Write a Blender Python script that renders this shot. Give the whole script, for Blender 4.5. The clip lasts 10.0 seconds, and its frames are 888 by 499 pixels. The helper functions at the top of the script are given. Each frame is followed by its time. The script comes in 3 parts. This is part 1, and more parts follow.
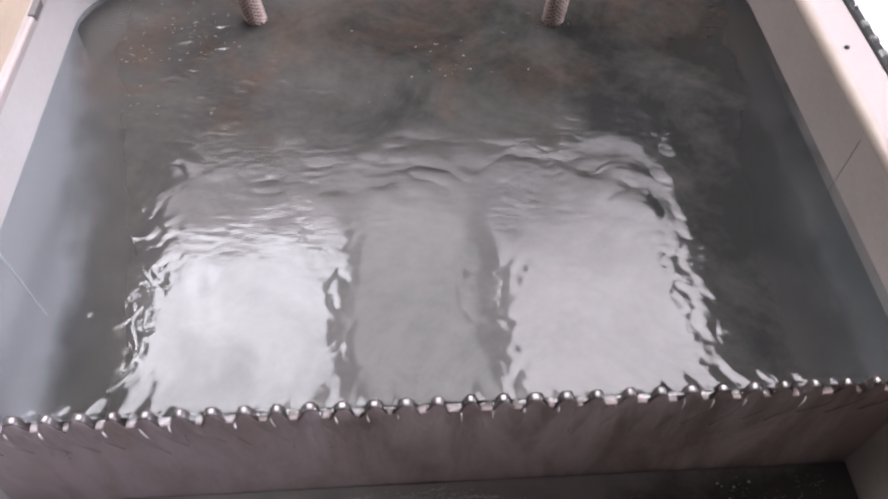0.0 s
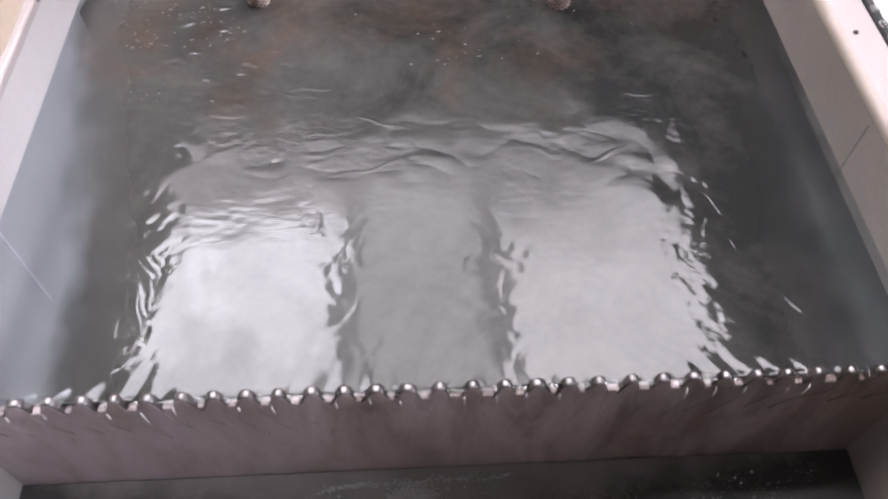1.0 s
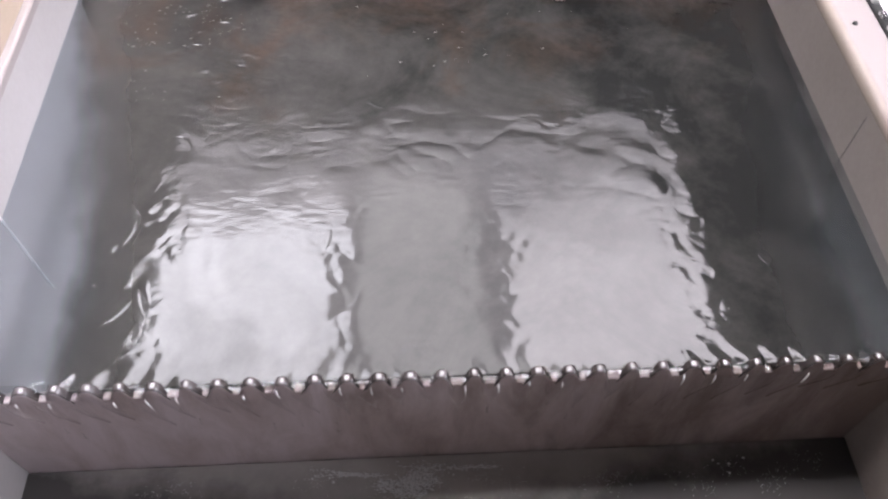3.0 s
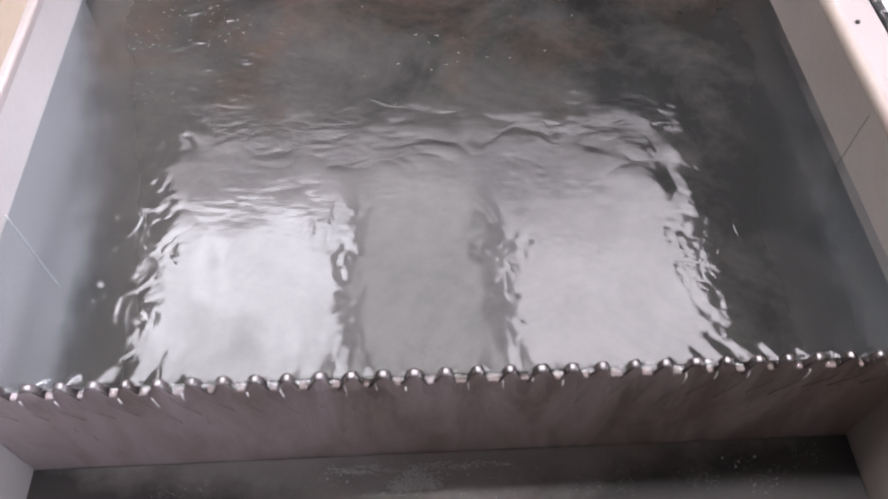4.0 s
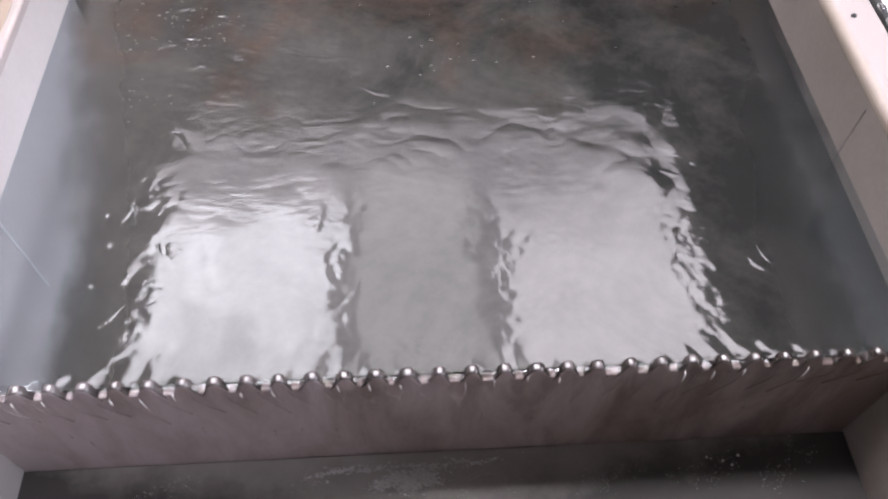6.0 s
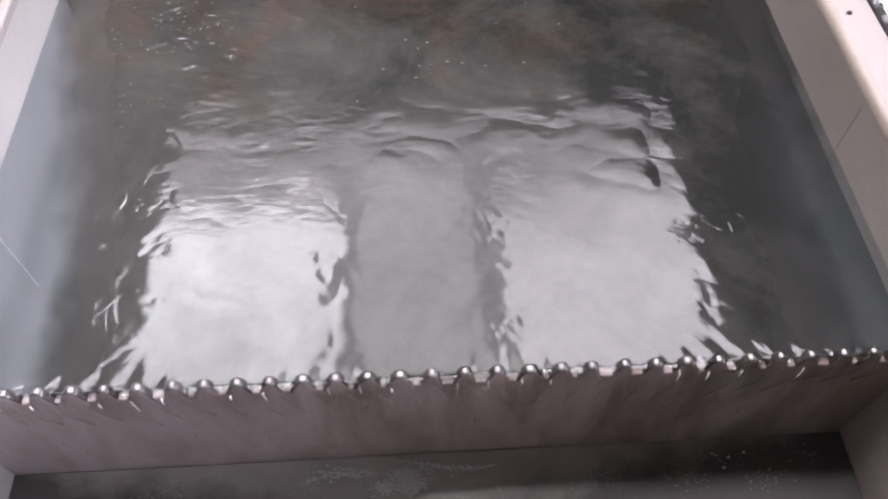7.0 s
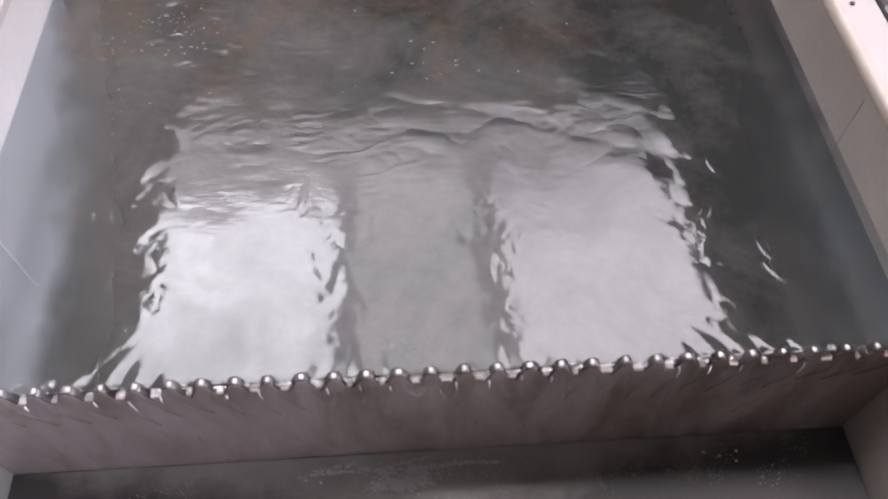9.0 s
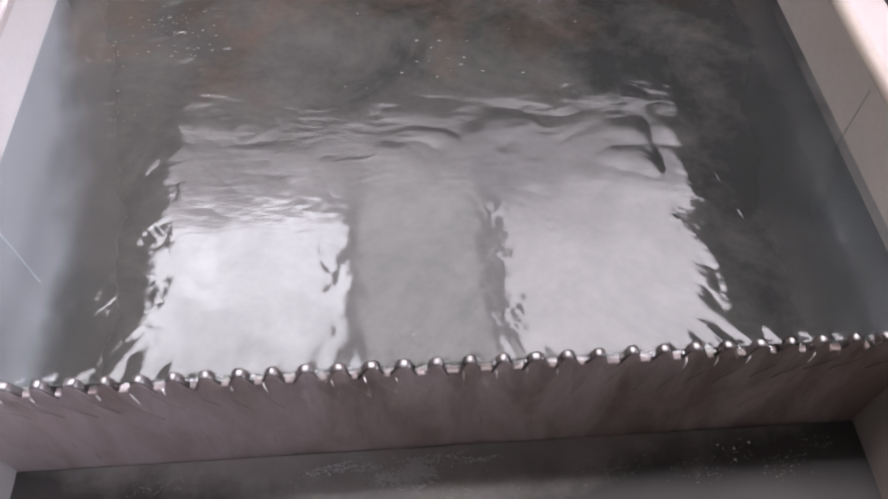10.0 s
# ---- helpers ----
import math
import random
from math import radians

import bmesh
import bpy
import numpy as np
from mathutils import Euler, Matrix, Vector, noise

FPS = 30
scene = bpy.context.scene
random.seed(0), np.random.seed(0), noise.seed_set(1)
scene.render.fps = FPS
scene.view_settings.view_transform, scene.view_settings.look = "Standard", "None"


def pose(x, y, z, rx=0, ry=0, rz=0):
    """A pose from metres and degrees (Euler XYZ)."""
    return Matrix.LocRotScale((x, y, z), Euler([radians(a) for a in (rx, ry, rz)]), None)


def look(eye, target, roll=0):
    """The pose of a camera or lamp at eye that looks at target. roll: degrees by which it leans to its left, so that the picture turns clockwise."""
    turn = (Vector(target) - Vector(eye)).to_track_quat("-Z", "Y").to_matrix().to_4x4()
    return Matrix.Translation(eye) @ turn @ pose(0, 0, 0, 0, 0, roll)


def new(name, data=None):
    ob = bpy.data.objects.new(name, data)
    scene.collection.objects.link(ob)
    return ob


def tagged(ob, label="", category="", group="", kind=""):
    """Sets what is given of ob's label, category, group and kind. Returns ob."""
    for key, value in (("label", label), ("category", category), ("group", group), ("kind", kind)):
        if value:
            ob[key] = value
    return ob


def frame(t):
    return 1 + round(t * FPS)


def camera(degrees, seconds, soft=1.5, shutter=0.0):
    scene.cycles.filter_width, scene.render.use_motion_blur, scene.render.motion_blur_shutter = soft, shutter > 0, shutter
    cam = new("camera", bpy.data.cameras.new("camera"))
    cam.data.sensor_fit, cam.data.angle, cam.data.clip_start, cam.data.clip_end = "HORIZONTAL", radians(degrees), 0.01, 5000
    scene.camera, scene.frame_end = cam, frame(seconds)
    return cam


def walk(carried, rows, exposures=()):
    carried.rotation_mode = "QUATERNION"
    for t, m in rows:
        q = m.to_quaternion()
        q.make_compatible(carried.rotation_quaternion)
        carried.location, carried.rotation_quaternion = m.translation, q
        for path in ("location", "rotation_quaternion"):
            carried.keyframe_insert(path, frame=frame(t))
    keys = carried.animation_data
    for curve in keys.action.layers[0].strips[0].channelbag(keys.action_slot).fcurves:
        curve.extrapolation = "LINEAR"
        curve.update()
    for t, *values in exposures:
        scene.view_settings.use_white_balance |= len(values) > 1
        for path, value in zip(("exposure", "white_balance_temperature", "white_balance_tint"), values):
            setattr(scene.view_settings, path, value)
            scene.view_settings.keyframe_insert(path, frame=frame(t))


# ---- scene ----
cam = camera(60.0, 10.0, soft=2.2)
PATH = [
    (0, (0.185, -0.158, 0.328), (0.269, 1.032, -1.278), 1.0),
    (0.5, (0.185, -0.158, 0.327), (0.262, 1.017, -1.289), 0.8),
    (1, (0.186, -0.157, 0.327), (0.257, 1.001, -1.302), 0.9),
    (1.5, (0.186, -0.158, 0.327), (0.261, 0.995, -1.305), 1.1),
    (2, (0.185, -0.158, 0.328), (0.255, 0.992, -1.308), 0.7),
    (2.5, (0.185, -0.159, 0.328), (0.259, 0.987, -1.31), 1.0),
    (4, (0.183, -0.161, 0.33), (0.253, 0.978, -1.313), 0.9),
    (4.5, (0.184, -0.16, 0.329), (0.255, 0.976, -1.315), 0.9),
    (5, (0.184, -0.16, 0.329), (0.255, 0.973, -1.317), 0.9),
    (6.5, (0.186, -0.156, 0.326), (0.269, 0.971, -1.324), 1.1),
    (7, (0.188, -0.155, 0.325), (0.27, 0.97, -1.327), 1.0),
    (7.5, (0.188, -0.154, 0.324), (0.264, 0.962, -1.334), 0.8),
    (8, (0.189, -0.153, 0.324), (0.262, 0.962, -1.335), 0.7),
    (8.5, (0.189, -0.153, 0.324), (0.266, 0.96, -1.336), 0.8),
    (9, (0.19, -0.152, 0.323), (0.265, 0.959, -1.338), 0.4),
    (9.5, (0.189, -0.158, 0.319), (0.258, 0.978, -1.326), -0.1),
    (10, (0.189, -0.159, 0.316), (0.256, 0.977, -1.328), -0.3),
]
walk(cam, [(t, look(eye, target, roll)) for t, eye, target, roll in PATH], [(0.0, 0.0, 6400, 20), (10.0, 0.0, 6400, 20)])

# ---------------------------------------------------------------- plan
XL, XR = -0.038, 0.431      # inner faces of the tank's side walls
ZW = -0.004                 # water level behind the weir
ZB = -0.101                 # water level in the lower basin
ZT = -0.130                 # bed of the tank
ZF = -0.32                  # floor
RIM_L, RIM_R = 0.036, 0.0405
Y_BACK, Y_FRONT = 0.347, -0.42
CORNER = 0.045              # radius of the rounded far corners
PITCH = 0.015               # spacing of the weir's teeth
CEIL = 2.2

# ---------------------------------------------------------------- world and lights
world = bpy.data.worlds.new("world")
scene.world = world
world.use_nodes = True
wn = world.node_tree.nodes
sky = wn.new("ShaderNodeTexSky")
sky.sky_type, sky.sun_disc = "NISHITA", False
sky.sun_elevation, sky.sun_rotation = radians(40), radians(80)
wn["Background"].inputs["Strength"].default_value = 0.10
world.node_tree.links.new(sky.outputs["Color"], wn["Background"].inputs["Color"])

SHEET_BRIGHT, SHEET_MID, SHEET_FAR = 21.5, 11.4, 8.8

# lamp added in the east to brighten the west wall and weir plate
lamp = bpy.data.lights.new("east_lamp", "AREA")
lamp.shape, lamp.size, lamp.size_y = "RECTANGLE", 2.0, 1.2
lamp.energy, lamp.color = 106.0, (0.88, 0.94, 1.0)
lamp_ob = new("east_lamp", lamp)
lamp_ob.matrix_world = look((2.98, -0.1, 0.77), (0.0, 0.1, 0.1))


# ---------------------------------------------------------------- materials
def mat(name, build):
    m = bpy.data.materials.new(name)
    m.use_nodes = True
    nt = m.node_tree
    nt.nodes.clear()
    out = nt.nodes.new("ShaderNodeOutputMaterial")
    nt.links.new(build(nt), out.inputs["Surface"])
    return m


def node(nt, kind, **inputs):
    n = nt.nodes.new(kind)
    for k, v in inputs.items():
        s = n.inputs[k.replace("_", " ")]
        if hasattr(v, "links"):
            nt.links.new(v, s)
        else:
            s.default_value = v
    return n


def grain(nt, scale, detail=6.0, rough=0.6, stretch=(1, 1, 1)):
    tc = nt.nodes.new("ShaderNodeTexCoord")
    mp = node(nt, "ShaderNodeMapping", Vector=tc.outputs["Object"], Scale=stretch)
    return node(nt, "ShaderNodeTexNoise", Vector=mp.outputs["Vector"], Scale=scale, Detail=detail, Roughness=rough).outputs["Fac"]


def ramp(nt, fac, stops):
    r = nt.nodes.new("ShaderNodeValToRGB")
    nt.links.new(fac, r.inputs["Fac"])
    while len(r.color_ramp.elements) < len(stops):
        r.color_ramp.elements.new(0.5)
    for e, (p, c) in zip(r.color_ramp.elements, stops):
        e.position, e.color = p, (*c, 1)
    return r.outputs["Color"]


def surface(name, dark, light, rough=(0.4, 0.6), metallic=0.0, big=6.0, fine=220.0, bump=0.0006, stretch=(1, 1, 1), low=0.3, high=0.7, coat=0.0):
    """Two scales of variation in colour and gloss, with fine relief."""
    def build(nt):
        a, b = grain(nt, big, stretch=stretch), grain(nt, fine, 3.0, stretch=stretch)
        mixed = node(nt, "ShaderNodeMath", Value=a)
        mixed.operation = "MULTIPLY_ADD"
        mixed.inputs[1].default_value = 0.75
        half = node(nt, "ShaderNodeMath", Value=b)
        half.operation = "MULTIPLY"
        half.inputs[1].default_value = 0.25
        nt.links.new(half.outputs[0], mixed.inputs[2])
        col = ramp(nt, mixed.outputs[0], [(low, dark), (high, light)])
        mr = node(nt, "ShaderNodeMapRange", Value=a)
        mr.inputs["To Min"].default_value, mr.inputs["To Max"].default_value = rough
        bp = node(nt, "ShaderNodeBump", Strength=0.6, Distance=bump, Height=mixed.outputs[0])
        p = node(nt, "ShaderNodeBsdfPrincipled", Base_Color=col, Roughness=mr.outputs[0], Metallic=metallic, Normal=bp.outputs[0], Coat_Weight=coat, Coat_Roughness=0.06)
        return p.outputs[0]
    return mat(name, build)


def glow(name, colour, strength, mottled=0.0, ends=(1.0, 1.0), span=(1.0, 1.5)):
    """A sheet that glows by itself: blotchy, and fading from one end of its span to the other."""
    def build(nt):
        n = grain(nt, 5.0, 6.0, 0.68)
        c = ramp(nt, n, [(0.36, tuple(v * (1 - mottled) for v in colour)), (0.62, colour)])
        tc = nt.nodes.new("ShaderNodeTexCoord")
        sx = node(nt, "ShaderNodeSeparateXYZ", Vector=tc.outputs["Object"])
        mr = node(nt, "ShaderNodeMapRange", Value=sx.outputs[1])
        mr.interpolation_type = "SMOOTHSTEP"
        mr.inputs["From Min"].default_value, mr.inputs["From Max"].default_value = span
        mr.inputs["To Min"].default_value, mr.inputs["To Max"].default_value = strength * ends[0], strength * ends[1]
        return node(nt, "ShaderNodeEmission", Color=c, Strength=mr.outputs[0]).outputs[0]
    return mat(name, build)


def gloss_over(nt, below, rough=0.03, ior=1.38):
    """The water's own sheen, with ripples too fine to be modelled."""
    g = nt.nodes.new("ShaderNodeNewGeometry")
    mp = node(nt, "ShaderNodeMapping", Vector=g.outputs["Position"], Scale=(130, 300, 100))
    n = node(nt, "ShaderNodeTexNoise", Vector=mp.outputs[0], Scale=1.0, Detail=3.0, Roughness=0.6)
    bp = node(nt, "ShaderNodeBump", Strength=1.0, Distance=6.0e-5, Height=n.outputs["Fac"])
    fr = node(nt, "ShaderNodeFresnel", IOR=ior)
    gl = node(nt, "ShaderNodeBsdfGlossy", Roughness=rough, Normal=bp.outputs[0])
    mx = nt.nodes.new("ShaderNodeMixShader")
    nt.links.new(fr.outputs[0], mx.inputs[0])
    nt.links.new(below, mx.inputs[1])
    nt.links.new(gl.outputs[0], mx.inputs[2])
    return mx.outputs[0]


SILT_DARK, SILT_LIGHT = (0.020, 0.0203, 0.0196), (0.085, 0.0805, 0.075)


def silt(nt):
    """Cloudy water in fine curds; haze to the west and a dimmer east are put into its colour."""
    g = nt.nodes.new("ShaderNodeNewGeometry")
    sx = node(nt, "ShaderNodeSeparateXYZ", Vector=g.outputs["Position"])
    side = node(nt, "ShaderNodeMapRange", Value=sx.outputs[0])
    side.inputs["From Min"].default_value, side.inputs["From Max"].default_value = 0.0, 0.40
    side.inputs["To Min"].default_value, side.inputs["To Max"].default_value = 0.15, -0.25
    n = node(nt, "ShaderNodeTexNoise", Vector=g.outputs["Position"], Scale=13.0, Detail=8.0, Roughness=0.66, Distortion=0.6)
    curd = node(nt, "ShaderNodeTexNoise", Vector=g.outputs["Position"], Scale=95.0, Detail=5.0, Roughness=0.7)
    both = node(nt, "ShaderNodeMath", Value=n.outputs["Fac"])
    both.operation = "ADD"
    nt.links.new(side.outputs[0], both.inputs[1])
    fine = node(nt, "ShaderNodeMath", Value=curd.outputs["Fac"])
    fine.operation = "MULTIPLY_ADD"
    fine.inputs[1].default_value = 0.30
    nt.links.new(both.outputs[0], fine.inputs[2])
    grey = ramp(nt, fine.outputs[0], [(0.38, SILT_DARK), (0.95, SILT_LIGHT)])
    # brownish clouds, strongest towards the inlet end
    brown_noise = node(nt, "ShaderNodeTexNoise", Vector=g.outputs["Position"], Scale=17.0, Detail=5.0, Roughness=0.62, Distortion=0.8)
    far = node(nt, "ShaderNodeMapRange", Value=sx.outputs[1])
    far.inputs["From Min"].default_value, far.inputs["From Max"].default_value = 0.15, 0.22
    far.inputs["To Min"].default_value, far.inputs["To Max"].default_value = -0.25, 0.0
    cloud = node(nt, "ShaderNodeMath", Value=brown_noise.outputs["Fac"])
    cloud.operation = "ADD"
    nt.links.new(far.outputs[0], cloud.inputs[1])
    tint = ramp(nt, cloud.outputs[0], [(0.44, (1.0, 1.0, 1.0)), (0.66, (1.12, 0.88, 0.76))])
    mixed = node(nt, "ShaderNodeVectorMath")
    mixed.operation = "MULTIPLY"
    nt.links.new(grey, mixed.inputs[0])
    nt.links.new(tint, mixed.inputs[1])
    return node(nt, "ShaderNodeBsdfDiffuse", Color=mixed.outputs["Vector"])


def tank_water(nt):
    """Opaque down the middle, clearer along the walls; the clear strips are fitted to the camera's view."""
    g = nt.nodes.new("ShaderNodeNewGeometry")
    sx = node(nt, "ShaderNodeSeparateXYZ", Vector=g.outputs["Position"])
    off = node(nt, "ShaderNodeMath", Value=sx.outputs[0])
    off.operation = "SUBTRACT"
    off.inputs[1].default_value = 0.209
    dist = node(nt, "ShaderNodeMath", Value=off.outputs[0])
    dist.operation = "ABSOLUTE"
    wob = node(nt, "ShaderNodeMath", Value=node(nt, "ShaderNodeTexNoise", Vector=g.outputs["Position"], Scale=22.0, Detail=4.0).outputs["Fac"])
    wob.operation = "MULTIPLY_ADD"
    wob.inputs[1].default_value = 0.03
    nt.links.new(dist.outputs[0], wob.inputs[2])
    inlet = node(nt, "ShaderNodeMapRange", Value=sx.outputs[1])
    inlet.inputs["From Min"].default_value, inlet.inputs["From Max"].default_value = 0.07, 0.28
    inlet.inputs["To Min"].default_value, inlet.inputs["To Max"].default_value = 0.0, 0.046
    less = node(nt, "ShaderNodeMath", Value=wob.outputs[0])
    less.operation = "SUBTRACT"
    nt.links.new(inlet.outputs[0], less.inputs[1])
    mr = node(nt, "ShaderNodeMapRange", Value=less.outputs[0])
    mr.interpolation_type = "SMOOTHSTEP"
    mr.inputs["From Min"].default_value, mr.inputs["From Max"].default_value = 0.170, 0.224
    mr.inputs["To Min"].default_value, mr.inputs["To Max"].default_value = 0.012, 0.95
    clear = node(nt, "ShaderNodeBsdfTransparent", Color=(0.945, 0.97, 0.99, 1))
    mx = nt.nodes.new("ShaderNodeMixShader")
    nt.links.new(mr.outputs[0], mx.inputs[0])
    nt.links.new(silt(nt).outputs[0], mx.inputs[1])
    nt.links.new(clear.outputs[0], mx.inputs[2])
    return gloss_over(nt, mx.outputs[0])


M_WATER = mat("tank_water", tank_water)


def clear_water(nt, colour=(0.93, 0.92, 0.915, 1)):
    """A film of water that darkens what it wets."""
    t = node(nt, "ShaderNodeBsdfTransparent", Color=colour)
    gl = node(nt, "ShaderNodeBsdfGlossy", Roughness=0.05)
    mx = node(nt, "ShaderNodeMixShader", Fac=node(nt, "ShaderNodeFresnel", IOR=1.40).outputs[0])
    nt.links.new(t.outputs[0], mx.inputs[1])
    nt.links.new(gl.outputs[0], mx.inputs[2])
    return mx.outputs[0]


M_CLEAR = mat("clear_water", clear_water)
M_BEAD = mat("beaded_water", lambda nt: clear_water(nt, (0.97, 0.97, 0.96, 1)))


def basin_water(nt):
    """Paler by the plate to make up for its shade, darker towards both walls."""
    g = nt.nodes.new("ShaderNodeNewGeometry")
    sx = node(nt, "ShaderNodeSeparateXYZ", Vector=g.outputs["Position"])
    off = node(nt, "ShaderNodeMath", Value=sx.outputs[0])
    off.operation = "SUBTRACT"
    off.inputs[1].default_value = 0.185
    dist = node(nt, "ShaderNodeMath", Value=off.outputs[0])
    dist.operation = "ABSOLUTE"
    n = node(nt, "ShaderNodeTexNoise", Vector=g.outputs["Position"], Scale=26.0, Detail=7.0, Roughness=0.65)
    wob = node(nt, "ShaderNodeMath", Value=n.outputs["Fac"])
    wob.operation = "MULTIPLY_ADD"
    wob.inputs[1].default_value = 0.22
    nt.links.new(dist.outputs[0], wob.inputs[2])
    # tone falls off away from the plate, countering the shadow it casts
    along_y = node(nt, "ShaderNodeMath", Value=sx.outputs[1])
    along_y.operation = "MULTIPLY_ADD"
    along_y.inputs[1].default_value = -4.5
    nt.links.new(wob.outputs[0], along_y.inputs[2])
    d = node(nt, "ShaderNodeBsdfDiffuse", Color=ramp(nt, along_y.outputs[0], [(0.17, (0.60, 0.567, 0.535)), (0.28, (0.40, 0.372, 0.35)), (0.37, (0.13, 0.122, 0.118))]))
    return gloss_over(nt, d.outputs[0], 0.3, 1.1)


M_BASIN = mat("basin_water", basin_water)
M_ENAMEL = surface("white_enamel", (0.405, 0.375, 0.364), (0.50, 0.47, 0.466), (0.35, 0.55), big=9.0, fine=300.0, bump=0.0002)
# the east wall's enamel, a darker tan than the west wall's
M_ENAMEL_EAST = surface("tan_enamel", (0.27, 0.231, 0.205), (0.37, 0.323, 0.290), (0.35, 0.55), big=9.0, fine=300.0, bump=0.0002)


def tan_edged_rim(nt):
    """Pale enamel with a darker, ragged tan band along its rounded inner edge."""
    g = nt.nodes.new("ShaderNodeNewGeometry")
    sx = node(nt, "ShaderNodeSeparateXYZ", Vector=g.outputs["Position"])
    n = node(nt, "ShaderNodeTexNoise", Vector=g.outputs["Position"], Scale=55.0, Detail=5.0, Roughness=0.6)
    ragged_x = node(nt, "ShaderNodeMath", Value=n.outputs["Fac"])
    ragged_x.operation = "MULTIPLY_ADD"
    ragged_x.inputs[1].default_value = -0.005
    nt.links.new(sx.outputs[0], ragged_x.inputs[2])
    mr = node(nt, "ShaderNodeMapRange", Value=ragged_x.outputs[0])
    mr.inputs["From Min"].default_value, mr.inputs["From Max"].default_value = XR - 0.001, XR + 0.0045
    col = ramp(nt, mr.outputs[0], [(0.0, (0.27, 0.222, 0.185)), (0.45, (0.33, 0.268, 0.222)), (1.0, (0.385, 0.338, 0.326))])
    return node(nt, "ShaderNodeBsdfPrincipled", Base_Color=col, Roughness=0.38).outputs[0]


M_RIM = mat("tan_edged_enamel", tan_edged_rim)
M_LIP = surface("bright_enamel", (0.345, 0.298, 0.284), (0.40, 0.35, 0.336), (0.3, 0.45), big=12.0, bump=0.0001)
M_BED = surface("silted_bed", (0.02, 0.022, 0.02), (0.06, 0.06, 0.05), (0.6, 0.9), big=20.0)


def wet_plate(name, gain, rough, coat):
    """Wet steel, pinkish grey to brown in mottled runs, with the east end's shade put into the colour."""
    def build(nt):
        g = nt.nodes.new("ShaderNodeNewGeometry")
        sx = node(nt, "ShaderNodeSeparateXYZ", Vector=g.outputs["Position"])
        mp = node(nt, "ShaderNodeMapping", Vector=g.outputs["Position"], Scale=(1, 1, 0.3))
        n = node(nt, "ShaderNodeTexNoise", Vector=mp.outputs[0], Scale=34.0, Detail=6.0, Roughness=0.65, Distortion=0.5)
        fine = node(nt, "ShaderNodeTexNoise", Vector=mp.outputs[0], Scale=300.0, Detail=4.0, Roughness=0.6)
        east = node(nt, "ShaderNodeMapRange", Value=sx.outputs[0])
        east.inputs["From Min"].default_value, east.inputs["From Max"].default_value = 0.0, 0.42
        east.inputs["To Min"].default_value, east.inputs["To Max"].default_value = -0.19, 0.20
        a = node(nt, "ShaderNodeMath", Value=n.outputs["Fac"])
        a.operation = "ADD"
        nt.links.new(east.outputs[0], a.inputs[1])
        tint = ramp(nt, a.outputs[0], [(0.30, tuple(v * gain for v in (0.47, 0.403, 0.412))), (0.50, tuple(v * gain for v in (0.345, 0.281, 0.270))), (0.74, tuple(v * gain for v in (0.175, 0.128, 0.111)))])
        bp = node(nt, "ShaderNodeBump", Strength=0.6, Distance=0.0004, Height=fine.outputs["Fac"])
        return node(nt, "ShaderNodeBsdfPrincipled", Base_Color=tint, Roughness=rough, Normal=bp.outputs[0], Coat_Weight=coat, Coat_Roughness=0.2).outputs[0]
    return mat(name, build)


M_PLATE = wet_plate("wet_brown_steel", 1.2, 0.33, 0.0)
# teeth's tops and sides: plate colour cut to a sixth, shade put in
M_TOOTH = wet_plate("darkened_tooth_steel", 0.2, 0.24, 1.0)
M_COVE_EAST = surface("greenish_cove", (0.062, 0.066, 0.063), (0.105, 0.109, 0.104), (0.5, 0.8), big=14.0)


def murk_cove(nt):
    """Enamel that darkens downwards in ragged patches, the murk's dimming put into its colour."""
    g = nt.nodes.new("ShaderNodeNewGeometry")
    sx = node(nt, "ShaderNodeSeparateXYZ", Vector=g.outputs["Position"])
    n = node(nt, "ShaderNodeTexNoise", Vector=g.outputs["Position"], Scale=40.0, Detail=6.0, Roughness=0.6)
    up = node(nt, "ShaderNodeMapRange", Value=sx.outputs[2])
    up.inputs["From Min"].default_value, up.inputs["From Max"].default_value = ZT + 0.008, ZT + 0.062
    both = node(nt, "ShaderNodeMath", Value=n.outputs["Fac"])
    both.operation = "MULTIPLY_ADD"
    both.inputs[1].default_value = 0.5
    nt.links.new(up.outputs[0], both.inputs[2])
    col = ramp(nt, both.outputs[0], [(0.34, (0.03, 0.032, 0.03)), (0.75, (0.16, 0.158, 0.155)), (1.0, (0.49, 0.46, 0.45))])
    return node(nt, "ShaderNodeBsdfPrincipled", Base_Color=col, Roughness=0.6).outputs[0]


M_COVE_WEST = mat("enamel_under_murk", murk_cove)
M_SEAM = surface("dull_sealant", (0.26, 0.23, 0.22), (0.40, 0.37, 0.36), (0.5, 0.7), big=80.0)
M_BLACK = surface("black_rubber", (0.008, 0.008, 0.008), (0.03, 0.03, 0.03), (0.4, 0.6), big=60.0)
M_CLIP = surface("pale_metal", (0.5, 0.5, 0.5), (0.7, 0.7, 0.7), (0.2, 0.35), 0.9, big=60.0)
M_WHITE = surface("white_laminate", (0.82, 0.82, 0.82), (0.88, 0.88, 0.88), (0.3, 0.5), big=5.0)
M_BEIGE = surface("beige_board", (0.26, 0.20, 0.15), (0.36, 0.28, 0.22), (0.4, 0.6), big=8.0, stretch=(6, 1, 1))
M_ROOM = surface("grey_plaster", (0.10, 0.094, 0.09), (0.14, 0.134, 0.13), (0.8, 0.95), big=2.0)
M_CEIL = surface("dark_boards", (0.018, 0.017, 0.016), (0.05, 0.046, 0.042), (0.6, 0.9), big=3.0)
